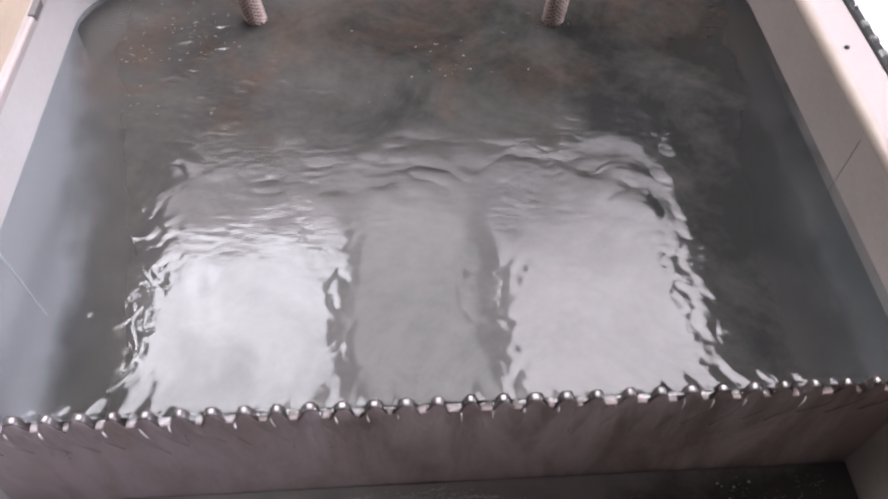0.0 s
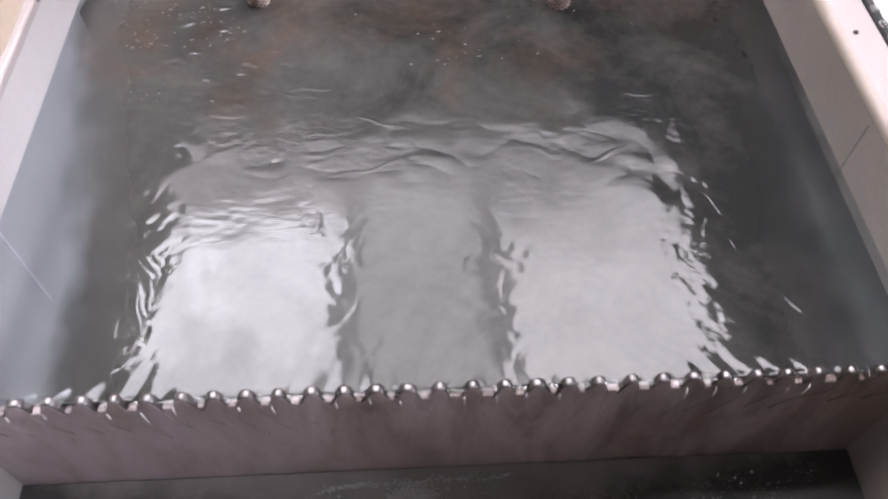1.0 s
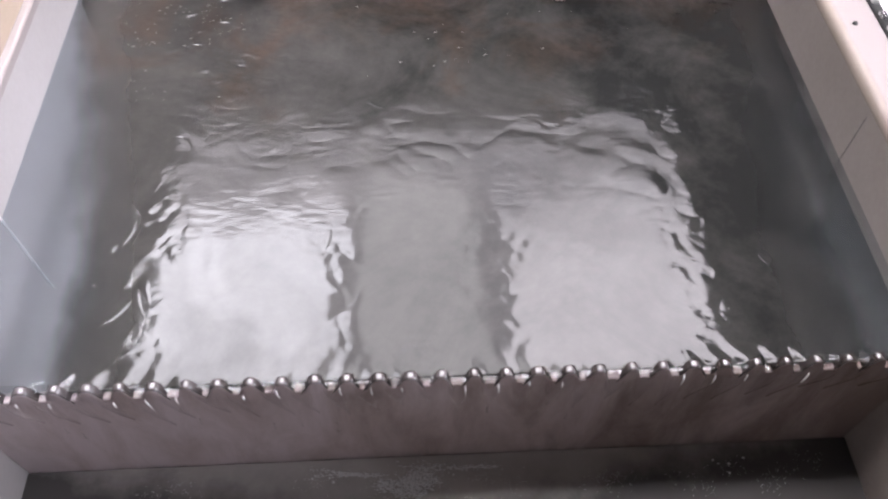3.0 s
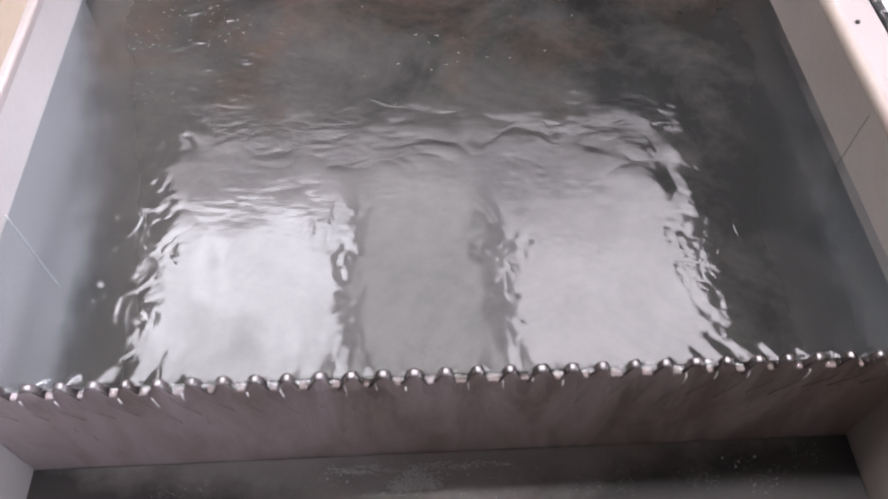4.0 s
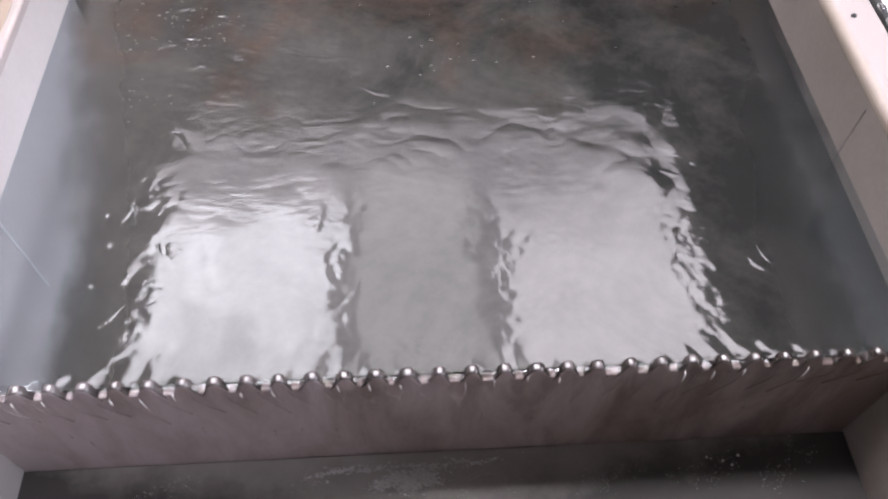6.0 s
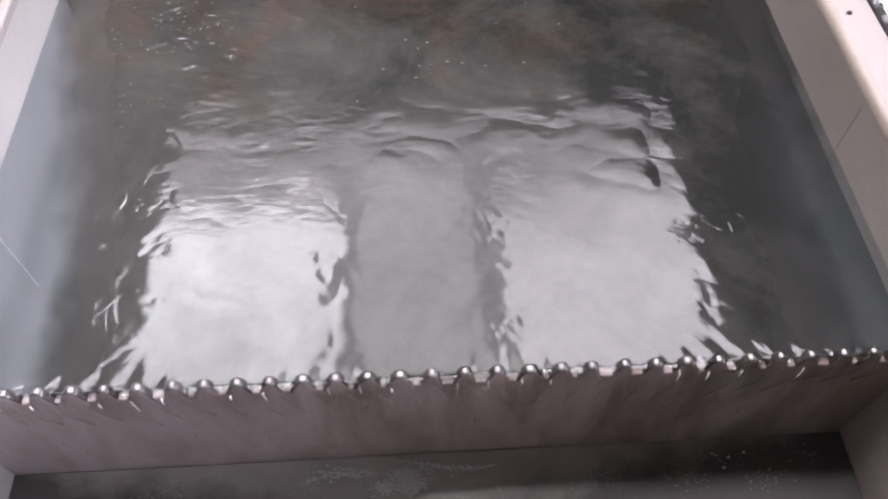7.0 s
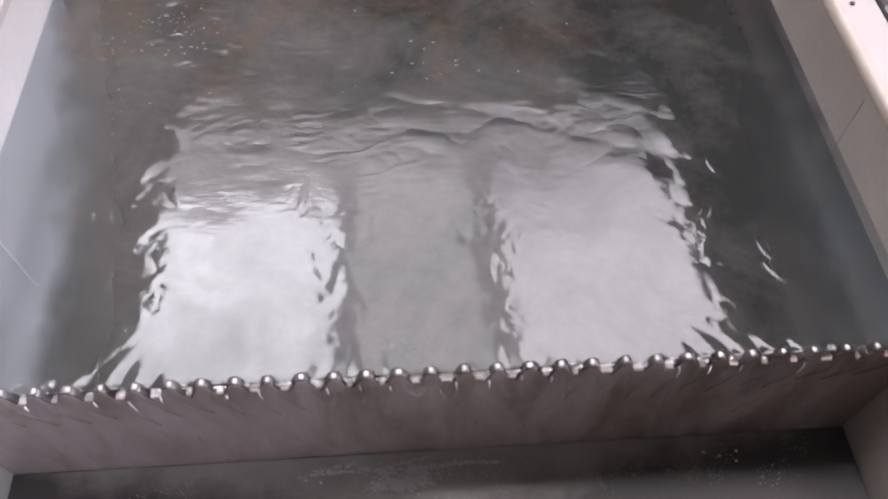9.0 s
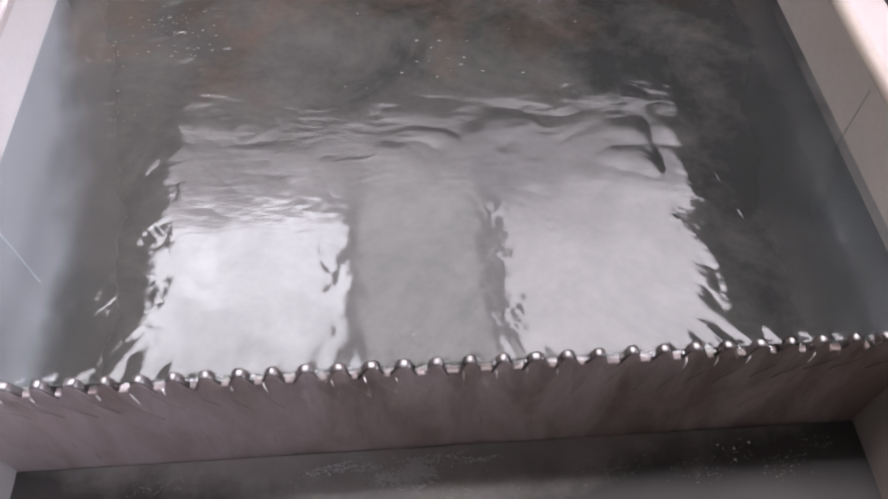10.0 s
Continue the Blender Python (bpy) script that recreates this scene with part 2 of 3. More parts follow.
M_FLOOR = surface("dark_concrete", (0.08, 0.08, 0.075), (0.16, 0.155, 0.15), (0.6, 0.9), big=4.0)
M_BRAID = surface("braided_steel", (0.42, 0.30, 0.26), (0.62, 0.48, 0.43), (0.30, 0.45), 0.45, big=200.0)
M_CORE = surface("brown_rubber", (0.10, 0.06, 0.05), (0.18, 0.11, 0.09), (0.5, 0.7), big=120.0)
M_FOAM = surface("foam", (0.82, 0.815, 0.80), (0.93, 0.925, 0.91), (0.15, 0.3), big=300.0, bump=0.0001, coat=0.8)
M_CATCH = surface("dull_grey_metal", (0.10, 0.09, 0.088), (0.18, 0.165, 0.16), (0.4, 0.6), 0.3, big=150.0)
M_FLECK = surface("brown_flecks", (0.06, 0.052, 0.046), (0.16, 0.145, 0.135), (0.2, 0.4), big=200.0)
# glow of each sheet is set to match the brightness of its reflection
M_SHEET_BLOTCHY = glow("blotchy_glow_sheet", (0.955, 0.975, 1.0), SHEET_BRIGHT * 1.6, 0.42, (0.78, 1.0), (1.0, 1.45))
M_SHEET = glow("bright_glow_sheet", (1.0, 0.985, 1.0), SHEET_BRIGHT * 1.06, 0.24, (1.0, 0.64), (1.4, 1.85))
M_SHEET_EDGE = glow("fading_glow_sheet", (1.0, 0.985, 1.0), SHEET_BRIGHT, 0.3, (0.95, 0.36), (1.76, 1.96))
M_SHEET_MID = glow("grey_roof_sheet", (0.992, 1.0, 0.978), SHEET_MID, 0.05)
M_SHEET_SEAM = glow("dim_strip_sheet", (1.0, 0.98, 0.99), SHEET_MID * 0.6, 0.3)
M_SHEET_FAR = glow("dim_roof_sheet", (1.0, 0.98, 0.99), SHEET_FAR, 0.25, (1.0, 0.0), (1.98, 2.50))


# ---------------------------------------------------------------- helpers for meshes
def part(name, bm, material, parent=None, label="", smooth=False):
    me = bpy.data.meshes.new(name)
    bm.to_mesh(me)
    bm.free()
    me.materials.append(material)
    if smooth:
        for p in me.polygons:
            p.use_smooth = True
    ob = new(name, me)
    if parent:
        ob.parent = parent
    return tagged(ob, label) if label else ob


def empty(name, label, category, at=(0, 0, 0), **tags):
    ob = new(name)
    ob.location = at
    return tagged(ob, label, category, **tags)


def add_box(bm, x0, x1, y0, y1, z0, z1, bevel=0.0, segments=2):
    r = bmesh.ops.create_cube(bm, size=1.0)
    bmesh.ops.transform(bm, verts=r["verts"], matrix=Matrix.LocRotScale(((x0 + x1) / 2, (y0 + y1) / 2, (z0 + z1) / 2), None, (x1 - x0, y1 - y0, z1 - z0)))
    if bevel:
        edges = list({e for v in r["verts"] for e in v.link_edges})
        bmesh.ops.bevel(bm, geom=edges, offset=bevel, segments=segments, affect="EDGES", profile=0.5)
    return bm


def box(x0, x1, y0, y1, z0, z1, bevel=0.0, segments=2):
    return add_box(bmesh.new(), x0, x1, y0, y1, z0, z1, bevel, segments)


def sweep(path, radii, sides=12):
    """A round tube with closed ends along a path; radii are (across, up) for each point."""
    bm = bmesh.new()
    rings = []
    for i, p in enumerate(path):
        d = (Vector(path[min(i + 1, len(path) - 1)]) - Vector(path[max(i - 1, 0)])).normalized()
        side = Vector((1, 0, 0)) - d * d.x
        side.normalize()
        up = side.cross(d)
        a, b = radii[i]
        rings.append([bm.verts.new(Vector(p) + side * (a * math.cos(k * math.tau / sides)) + up * (b * math.sin(k * math.tau / sides))) for k in range(sides)])
    for r0, r1 in zip(rings, rings[1:]):
        for k in range(sides):
            bm.faces.new((r0[k], r0[(k + 1) % sides], r1[(k + 1) % sides], r1[k]))
    bm.faces.new(rings[0][::-1])
    bm.faces.new(rings[-1])
    bmesh.ops.recalc_face_normals(bm, faces=bm.faces)
    return bm


def sheet(name, xs, ys, z, material, keep=None):
    """A height field z[j, i] over xs and ys, smooth shaded."""
    nx, ny = len(xs), len(ys)
    co = np.empty((ny, nx, 3))
    co[..., 0], co[..., 1], co[..., 2] = xs[None, :], ys[:, None], z
    idx = np.arange(nx * ny).reshape(ny, nx)
    quads = np.stack([idx[:-1, :-1], idx[:-1, 1:], idx[1:, 1:], idx[1:, :-1]], -1).reshape(-1, 4)
    if keep is not None:
        quads = quads[keep.reshape(-1)[quads].any(1)]
    me = bpy.data.meshes.new(name)
    used, quads = np.unique(quads, return_inverse=True)
    me.from_pydata(co.reshape(-1, 3)[used].tolist(), [], quads.reshape(-1, 4).tolist())
    me.polygons.foreach_set("use_smooth", np.ones(len(me.polygons), bool))
    me.materials.append(material)
    return new(name, me)


# ---------------------------------------------------------------- room
def room():
    x0, x1, y0, y1 = -2.6, 3.0, -2.5, 4.0
    f = part("floor", box(x0 - 0.1, x1 + 0.1, y0 - 0.1, y1 + 0.1, ZF - 0.1, ZF), M_FLOOR)
    tagged(f, "dark concrete floor under the tank", "floor", kind="structure")
    # unseen walls, added to close the room; their tone limits bounced light
    for name, b in (("wall_west", (x0 - 0.1, x0, y0, y1, ZF, CEIL)), ("wall_south", (x0, x1, y0 - 0.1, y0, ZF, CEIL)), ("wall_north", (x0, x1, y1, y1 + 0.1, ZF, CEIL))):
        tagged(part(name, box(*b), M_ROOM), "unseen grey wall that closes in the light", "wall", kind="structure")
    # east wall with a made-up window opening for the added lamp
    wy0, wy1, wz0, wz1 = -1.15, 0.95, 0.12, 1.42
    bm = bmesh.new()
    for b in ((y0, wy0, ZF, CEIL), (wy1, y1, ZF, CEIL), (wy0, wy1, ZF, wz0), (wy0, wy1, wz1, CEIL)):
        add_box(bm, x1, x1 + 0.1, *b)
    tagged(part("wall_east", bm, M_ROOM), "unseen grey wall with an opening for the lamp", "wall", kind="structure")
    w = empty("lamp_opening", "unseen window with a pale frame, made up around the lamp", "window", (x1, 0, 0), kind="structure")
    bm = bmesh.new()
    for b in ((wy0, wy0 + 0.05, wz0, wz1), (wy1 - 0.05, wy1, wz0, wz1), (wy0 + 0.05, wy1 - 0.05, wz0, wz0 + 0.05), (wy0 + 0.05, wy1 - 0.05, wz1 - 0.05, wz1)):
        add_box(bm, 0.02, 0.08, *b)
    part("opening_frame", bm, M_WHITE, w)
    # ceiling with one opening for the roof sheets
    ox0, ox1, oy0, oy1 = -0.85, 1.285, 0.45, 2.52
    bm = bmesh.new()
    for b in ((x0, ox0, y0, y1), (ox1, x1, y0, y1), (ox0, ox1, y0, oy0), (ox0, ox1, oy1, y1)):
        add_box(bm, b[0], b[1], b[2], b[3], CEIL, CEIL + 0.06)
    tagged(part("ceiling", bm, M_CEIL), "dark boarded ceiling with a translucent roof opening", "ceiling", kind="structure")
    # unseen glowing sheets, added as the source of the water's bright reflections
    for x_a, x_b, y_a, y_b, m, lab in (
            (ox0, -0.12, 1.78, 1.95, M_SHEET_EDGE, "half-bright end of a glowing roof sheet"),
            (0.53, ox1, 1.85, 1.98, M_SHEET_EDGE, "half-bright end of a glowing roof sheet"),
            (ox0, -0.12, oy0, 1.78, M_SHEET_BLOTCHY, "bright glowing roof sheet, known only by reflection"),
            (0.53, ox1, oy0, 1.85, M_SHEET, "bright glowing roof sheet, known only by reflection"),
            (-0.03, 0.44, oy0, 1.95, M_SHEET_MID, "greyer glowing roof sheet between bright ones"),
            (-0.12, -0.03, oy0, 1.95, M_SHEET_SEAM, "narrow dim glowing roof sheet"),
            (0.44, 0.53, oy0, 1.95, M_SHEET_SEAM, "narrow dim glowing roof sheet"),
            (ox0, -0.12, 1.95, oy1, M_SHEET_FAR, "far glowing roof sheet that fades out"),
            (-0.12, 0.53, 1.95, oy1, M_SHEET_FAR, "far glowing roof sheet that fades out"),
            (0.53, ox1, 1.98, oy1, M_SHEET_FAR, "far glowing roof sheet that fades out")):
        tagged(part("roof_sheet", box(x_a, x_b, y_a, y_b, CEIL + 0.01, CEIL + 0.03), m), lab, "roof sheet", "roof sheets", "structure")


# ---------------------------------------------------------------- tank
def tooth_mesh():
    """A blunt tooth cut from the plate: sloping shoulders, a small flat top."""
    bm = bmesh.new()
    side = [(0.0072, -0.0112), (0.0069, -0.0098), (0.0060, -0.0080), (0.0047, -0.0052), (0.0038, -0.0028), (0.0030, -0.0013), (0.0021, -0.0003), (0.0010, 0.0001)]
    outline = side + [(-x, z) for x, z in side[::-1]]
    def ring(y, inset):
        return [bm.verts.new((x - math.copysign(min(inset, abs(x)), x), y, z - inset * (0.9 if z > -0.009 else 0.0))) for x, z in outline]
    rings = [ring(y, i) for y, i in ((0.0008, 0.0012), (0.0005, 0.0004), (0.0, 0.0), (-0.0012, -0.0001), (-0.0026, -0.0001), (-0.0036, 0.0), (-0.0041, 0.0004), (-0.0043, 0.0012))]
    m = len(outline)
    for a, b in zip(rings, rings[1:]):
        for k in range(m):
            bm.faces.new((a[k], a[(k + 1) % m], b[(k + 1) % m], b[k]))
    bm.faces.new(rings[0])
    bm.faces.new(rings[-1][::-1])
    bmesh.ops.recalc_face_normals(bm, faces=bm.faces)
    me = bpy.data.meshes.new("tooth")
    bm.to_mesh(me)
    bm.free()
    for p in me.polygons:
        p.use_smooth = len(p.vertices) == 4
        # fronts keep the plate's tone, other faces take the darkened copy
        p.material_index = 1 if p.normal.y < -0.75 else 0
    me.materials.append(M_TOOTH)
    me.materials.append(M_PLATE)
    return me


def lip_profile(side, z, width, r=0.006):
    """Rounded lip of folded sheet: points of (x, z) from the inner face outwards."""
    x = XL if side < 0 else XR
    pts = []
    for k in range(7):
        a = math.radians(90 * k / 6)
        pts.append((x + side * (r - r * math.cos(a)), z - r + r * math.sin(a)))
    pts += [(x + side * (width - 0.001), z), (x + side * width, z - 0.001), (x + side * width, z - 0.012)]
    return pts


def extrude_y(pts, y0, y1):
    bm = bmesh.new()
    a = [bm.verts.new((x, y0, z)) for x, z in pts]
    b = [bm.verts.new((x, y1, z)) for x, z in pts]
    n = len(pts)
    for k in range(n):
        bm.faces.new((a[k], a[(k + 1) % n], b[(k + 1) % n], b[k]))
    bm.faces.new(a)
    bm.faces.new(b[::-1])
    bmesh.ops.recalc_face_normals(bm, faces=bm.faces)
    return bm


def tank():
    t = empty("overflow_tank", "white enamelled overflow tank with a toothed steel weir", "tank", (0, 0, ZF))
    def p(name, bm, m, label="", parent=None, smooth=False):
        bmesh.ops.translate(bm, verts=bm.verts, vec=(0, 0, -ZF))
        return part(name, bm, m, parent or t, label, smooth)
    # side walls: thick folded sheet, from the floor to just under the lip
    p("side_wall", box(XL - 0.006, XL, Y_FRONT, Y_BACK, ZF, RIM_L - 0.006), M_ENAMEL, "white enamelled side wall")
    p("side_wall", box(XR, XR + 0.012, Y_FRONT, Y_BACK, ZF, RIM_R - 0.006), M_ENAMEL_EAST, "darker tan enamelled side wall")
    pl = lip_profile(-1, RIM_L, 0.006, 0.002)
    p("rim", extrude_y(pl + [(XL - 0.003, RIM_L - 0.012), (XL, RIM_L - 0.0059)], Y_FRONT, Y_BACK), M_LIP, "narrow bright folded rim")
    pr = lip_profile(1, RIM_R, 0.027)
    rim = p("rim", extrude_y(pr + [(XR + 0.006, RIM_R - 0.012), (XR, RIM_R - 0.0059)], Y_FRONT, Y_BACK), M_RIM, "broad bright folded rim with a tan edge and a screw")
    p("back_wall", box(XL, XR, Y_BACK - 0.012, Y_BACK, ZF, RIM_L - 0.004), M_ENAMEL)
    for side, x0, z1, m in ((1, XL, RIM_L, M_ENAMEL), (-1, XR, RIM_R, M_ENAMEL_EAST)):
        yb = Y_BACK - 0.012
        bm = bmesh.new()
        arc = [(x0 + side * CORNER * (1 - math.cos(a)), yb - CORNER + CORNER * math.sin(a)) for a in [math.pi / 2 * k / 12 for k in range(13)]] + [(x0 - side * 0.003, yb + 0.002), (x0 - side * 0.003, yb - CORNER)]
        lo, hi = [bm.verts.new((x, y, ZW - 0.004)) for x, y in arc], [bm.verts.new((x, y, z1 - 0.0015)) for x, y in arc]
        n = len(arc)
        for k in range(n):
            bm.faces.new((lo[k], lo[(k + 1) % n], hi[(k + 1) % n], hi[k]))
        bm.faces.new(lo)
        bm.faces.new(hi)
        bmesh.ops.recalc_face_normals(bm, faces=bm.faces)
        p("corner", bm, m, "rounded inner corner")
        # dark cover, added so that the pale corner doesn't show through the water
        bm = bmesh.new()
        lo, hi = [bm.verts.new((x, y, ZT)) for x, y in arc], [bm.verts.new((x, y, ZW - 0.004)) for x, y in arc]
        for k in range(n):
            bm.faces.new((lo[k], lo[(k + 1) % n], hi[(k + 1) % n], hi[k]))
        bmesh.ops.recalc_face_normals(bm, faces=bm.faces)
        p("dark_cover", bm, M_BED, "dark cover added over the corner below the water")
    p("front_wall", box(XL, XR, Y_FRONT, Y_FRONT + 0.012, ZF, ZB + 0.06), M_ENAMEL)
    p("bed", box(XL, XR, 0.0, Y_BACK - 0.012, ZT - 0.02, ZT), M_BED, "dark silted bed")
    p("basin_bed", box(XL, XR, Y_FRONT + 0.012, -0.004, ZF, ZF + 0.05), M_BED)
    # a dark sheet added to hide the pale back wall under water
    p("dark_cover", box(XL, XR, Y_BACK - 0.0145, Y_BACK - 0.0118, ZT, ZW - 0.006), M_BED, "dark cover added over the back wall below the water")
    # coves added along the foot of both side walls, the murk put into their colour
    for x, side, r, m, lab in ((XL, 1, 0.070, M_COVE_WEST, "cove at the wall's foot, painted to fade down into murk"), (XR, -1, 0.118, M_COVE_EAST, "greenish cove added along the wall's foot")):
        arc = [(x + side * r * (1 - math.sin(a)), ZT + r * (1 - math.cos(a))) for a in [math.pi / 2 * k / 40 for k in range(41)]]
        p("murk_cove", extrude_y(arc + [(x - side * 0.002, ZT + r), (x - side * 0.002, ZT - 0.004), (x + side * r, ZT - 0.004)], 0.0, Y_BACK - 0.014), m, lab)
    # sealed vertical joints of the side walls
    p("joint", box(XR - 0.0004, XR + 0.002, 0.1250, 0.1262, -0.065, 0.031, 0.0006, 1), M_SEAM, "sealed vertical joint")
    p("joint", box(XL - 0.002, XL + 0.0012, 0.1005, 0.1015, -0.075, -0.001, 0.0006, 1), M_WHITE, "pale sealed vertical joint")
    # small catch on the narrow rim
    p("catch", box(XL - 0.0036, XL + 0.0008, 0.246, 0.262, RIM_L - 0.004, RIM_L + 0.0012, 0.0008, 2), M_CATCH, "small grey catch")
    # screw in the broad rim
    bm = bmesh.new()
    bmesh.ops.create_cone(bm, cap_ends=True, segments=16, radius1=0.0016, radius2=0.0012, depth=0.001, matrix=Matrix.Translation((XR + 0.0120, 0.190, RIM_R + 0.0005)))
    add_box(bm, XR + 0.0108, XR + 0.0132, 0.1897, 0.1903, RIM_R + 0.0009, RIM_R + 0.0012)
    p("screw", bm, M_BLACK, "small dark screw head", rim)
    # weir plate and its teeth
    plate = p("weir_plate", box(XL, XR, -0.004, 0.0, ZF, -0.0084, 0.0006, 1), M_PLATE, "wet brown steel weir plate")
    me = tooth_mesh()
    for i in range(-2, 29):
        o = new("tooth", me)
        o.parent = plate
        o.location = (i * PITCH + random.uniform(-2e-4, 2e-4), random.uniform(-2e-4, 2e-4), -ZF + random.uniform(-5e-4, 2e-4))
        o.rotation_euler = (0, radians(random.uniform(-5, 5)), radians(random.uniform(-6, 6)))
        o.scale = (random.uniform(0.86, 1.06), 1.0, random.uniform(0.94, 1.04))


# ---------------------------------------------------------------- water
rng = np.random.default_rng(7)


def waves(X, Y, n, lo, hi, slope, spread=math.pi, heading=math.pi / 2):
    """A sum of n small waves whose slopes add up to about the given one."""
    h = np.zeros_like(X)
    for _ in range(n):
        lam, a = rng.uniform(lo, hi), heading + rng.uniform(-spread, spread)
        k = math.tau / lam
        h += (slope * math.sqrt(2 / n) / k) * np.sin(k * (X * math.cos(a) + Y * math.sin(a)) + rng.uniform(0, math.tau))
    return h


def patchy(X, Y, scale, n=10):
    h = np.zeros_like(X)
    for _ in range(n):
        a, k = rng.uniform(0, math.tau), math.tau / (scale * rng.uniform(0.7, 1.5))
        h += np.sin(k * (X * math.cos(a) + Y * math.sin(a)) + rng.uniform(0, math.tau))
    return np.clip(0.5 + 0.35 * h / math.sqrt(n / 2), 0, 1)


def bell(v, c, w):
    return np.exp(-((v - c) / w) ** 2)


def edge(v, c, w):
    return 1 / (1 + np.exp(-(v - c) / w))


def water_sheet(nx, ny):
    """One field of waves, the liveliest where the stream wells up across the tank."""
    xs = np.linspace(XL - 0.004, XR + 0.004, nx)
    ys = np.concatenate([np.linspace(-0.0008, 0.0, 3)[:-1], np.linspace(0.0, 0.24, ny), np.linspace(0.2415, Y_BACK - 0.01, ny // 4)])
    X, Y = np.meshgrid(xs, ys)
    near = np.maximum(Y, 0)
    along_y = 0.35 + 0.65 * edge(Y, 0.012, 0.006)
    z = waves(X, Y, 26, 0.012, 0.045, 0.0065) * along_y
    z += waves(X, Y, 12, 0.035, 0.08, 0.006) * along_y
    z += waves(X, Y, 34, 0.0045, 0.010, 0.010) * patchy(X, Y, 0.05) ** 1.5 * along_y
    # where the stream wells up: rolling swells with a few broken crests
    across = edge(X, 0.01, 0.012) * edge(-X, -0.365, 0.012)
    band = bell(Y, 0.150 + 0.008 * np.sin(X * 31), 0.030) * across
    z += waves(X, Y, 16, 0.022, 0.055, 0.020, 1.1) * band * (0.4 + patchy(X, Y, 0.08))
    z += waves(X, Y, 18, 0.010, 0.022, 0.013, 0.9) * band * (0.2 + patchy(X, Y, 0.05))
    z += waves(X, Y, 30, 0.0045, 0.009, 0.026, 0.45) * bell(Y, 0.163 + 0.010 * np.sin(X * 23 + 1), 0.016) * across * patchy(X, Y, 0.035) ** 2
    # fine stripes where the stream quickens
    z += waves(X, Y, 24, 0.004, 0.0075, 0.018, 0.35) * bell(Y, 0.108, 0.020) * patchy(X, Y, 0.035) ** 2 * bell(X, 0.13, 0.12)
    # rings and a dimple about the two outlets
    for cx, cy in ((0.098 + rng.uniform(-0.004, 0.004), 0.150), (0.266 + rng.uniform(-0.004, 0.004), 0.149)):
        r = np.hypot(X - cx, (Y - cy) * 1.25)
        z += 2.6e-5 * np.cos(math.tau * r / 0.0085) * np.exp(-r / 0.022)
        z -= 0.5e-4 * np.exp(-(r / 0.006) ** 2)
    # broken ripples along both sides of the stream
    for cx, head, w in ((0.025, math.pi * 0.78, 0.03), (0.365, math.pi * 0.22, 0.034)):
        z += waves(X, Y, 22, 0.006, 0.014, 0.024, 0.8, head) * bell(X, cx, w) * bell(Y, 0.075, 0.06) * patchy(X, Y, 0.03) ** 2
    for cx in (0.132, 0.236):
        z += waves(X, Y, 22, 0.006, 0.013, 0.022, 1.2, 0.0) * bell(X, cx, 0.016) * bell(Y, 0.05, 0.05) * patchy(X, Y, 0.03) ** 2
    # wavelets thrown back by the two side walls
    z += waves(X, Y, 24, 0.006, 0.016, 0.030) * (edge(X, 0.385, 0.006) + 0.6 * edge(-X, -0.008, 0.006)) * (0.3 + patchy(X, Y, 0.04))
    # a small boil just above the weir
    z += waves(X, Y, 24, 0.004, 0.008, 0.10) * bell(X, 0.187, 0.011) * bell(Y, 0.013, 0.008)
    # flecked far water
    z += waves(X, Y, 22, 0.007, 0.022, 0.016) * bell(Y, 0.26, 0.08) * patchy(X, Y, 0.04) ** 1.5
    z += waves(X, Y, 26, 0.0045, 0.011, 0.066, 0.7) * bell(Y, 0.26, 0.065) * (0.3 + bell(X, 0.065, 0.08)) * patchy(X, Y, 0.022) ** 1.8
    # drawn down into the notches between the teeth, in hooks that lean outwards
    lean = (X - 0.19) * np.minimum(Y, 0.02) * 3.0 + 0.002 * patchy(X, Y, 0.03)
    notch = 0.5 - 0.5 * np.cos(math.tau * (X + lean) / PITCH)
    z -= 0.0002 * np.exp(-near / 0.008) + 0.0005 * notch * np.exp(-near / 0.004) * (0.45 + 0.55 * edge(np.abs(X - 0.19), 0.125, 0.012))
    z -= 0.9e-4 * notch ** 2 * np.exp(-near / 0.009) * (0.3 + patchy(X, 0 * Y, 0.05))
    # longer folds that fan out where the stream leaves along the east side, fewer on the west
    for cx, w, high in ((0.325, 0.042, 1.1e-4), (0.045, 0.03, 0.6e-4)):
        fold = 0.5 - 0.5 * np.cos(math.tau * (X + (X - 0.19) * 5.0 * np.minimum(Y, 0.03) + 8.0 * np.sign(cx - 0.19) * Y ** 2 + 0.003 * patchy(X, Y, 0.03)) / PITCH)
        z -= high * fold ** 1.5 * np.exp(-near / 0.016) * bell(X, cx, w) * (0.3 + patchy(X, Y, 0.04))
    return xs, ys, z


SWELLS = []


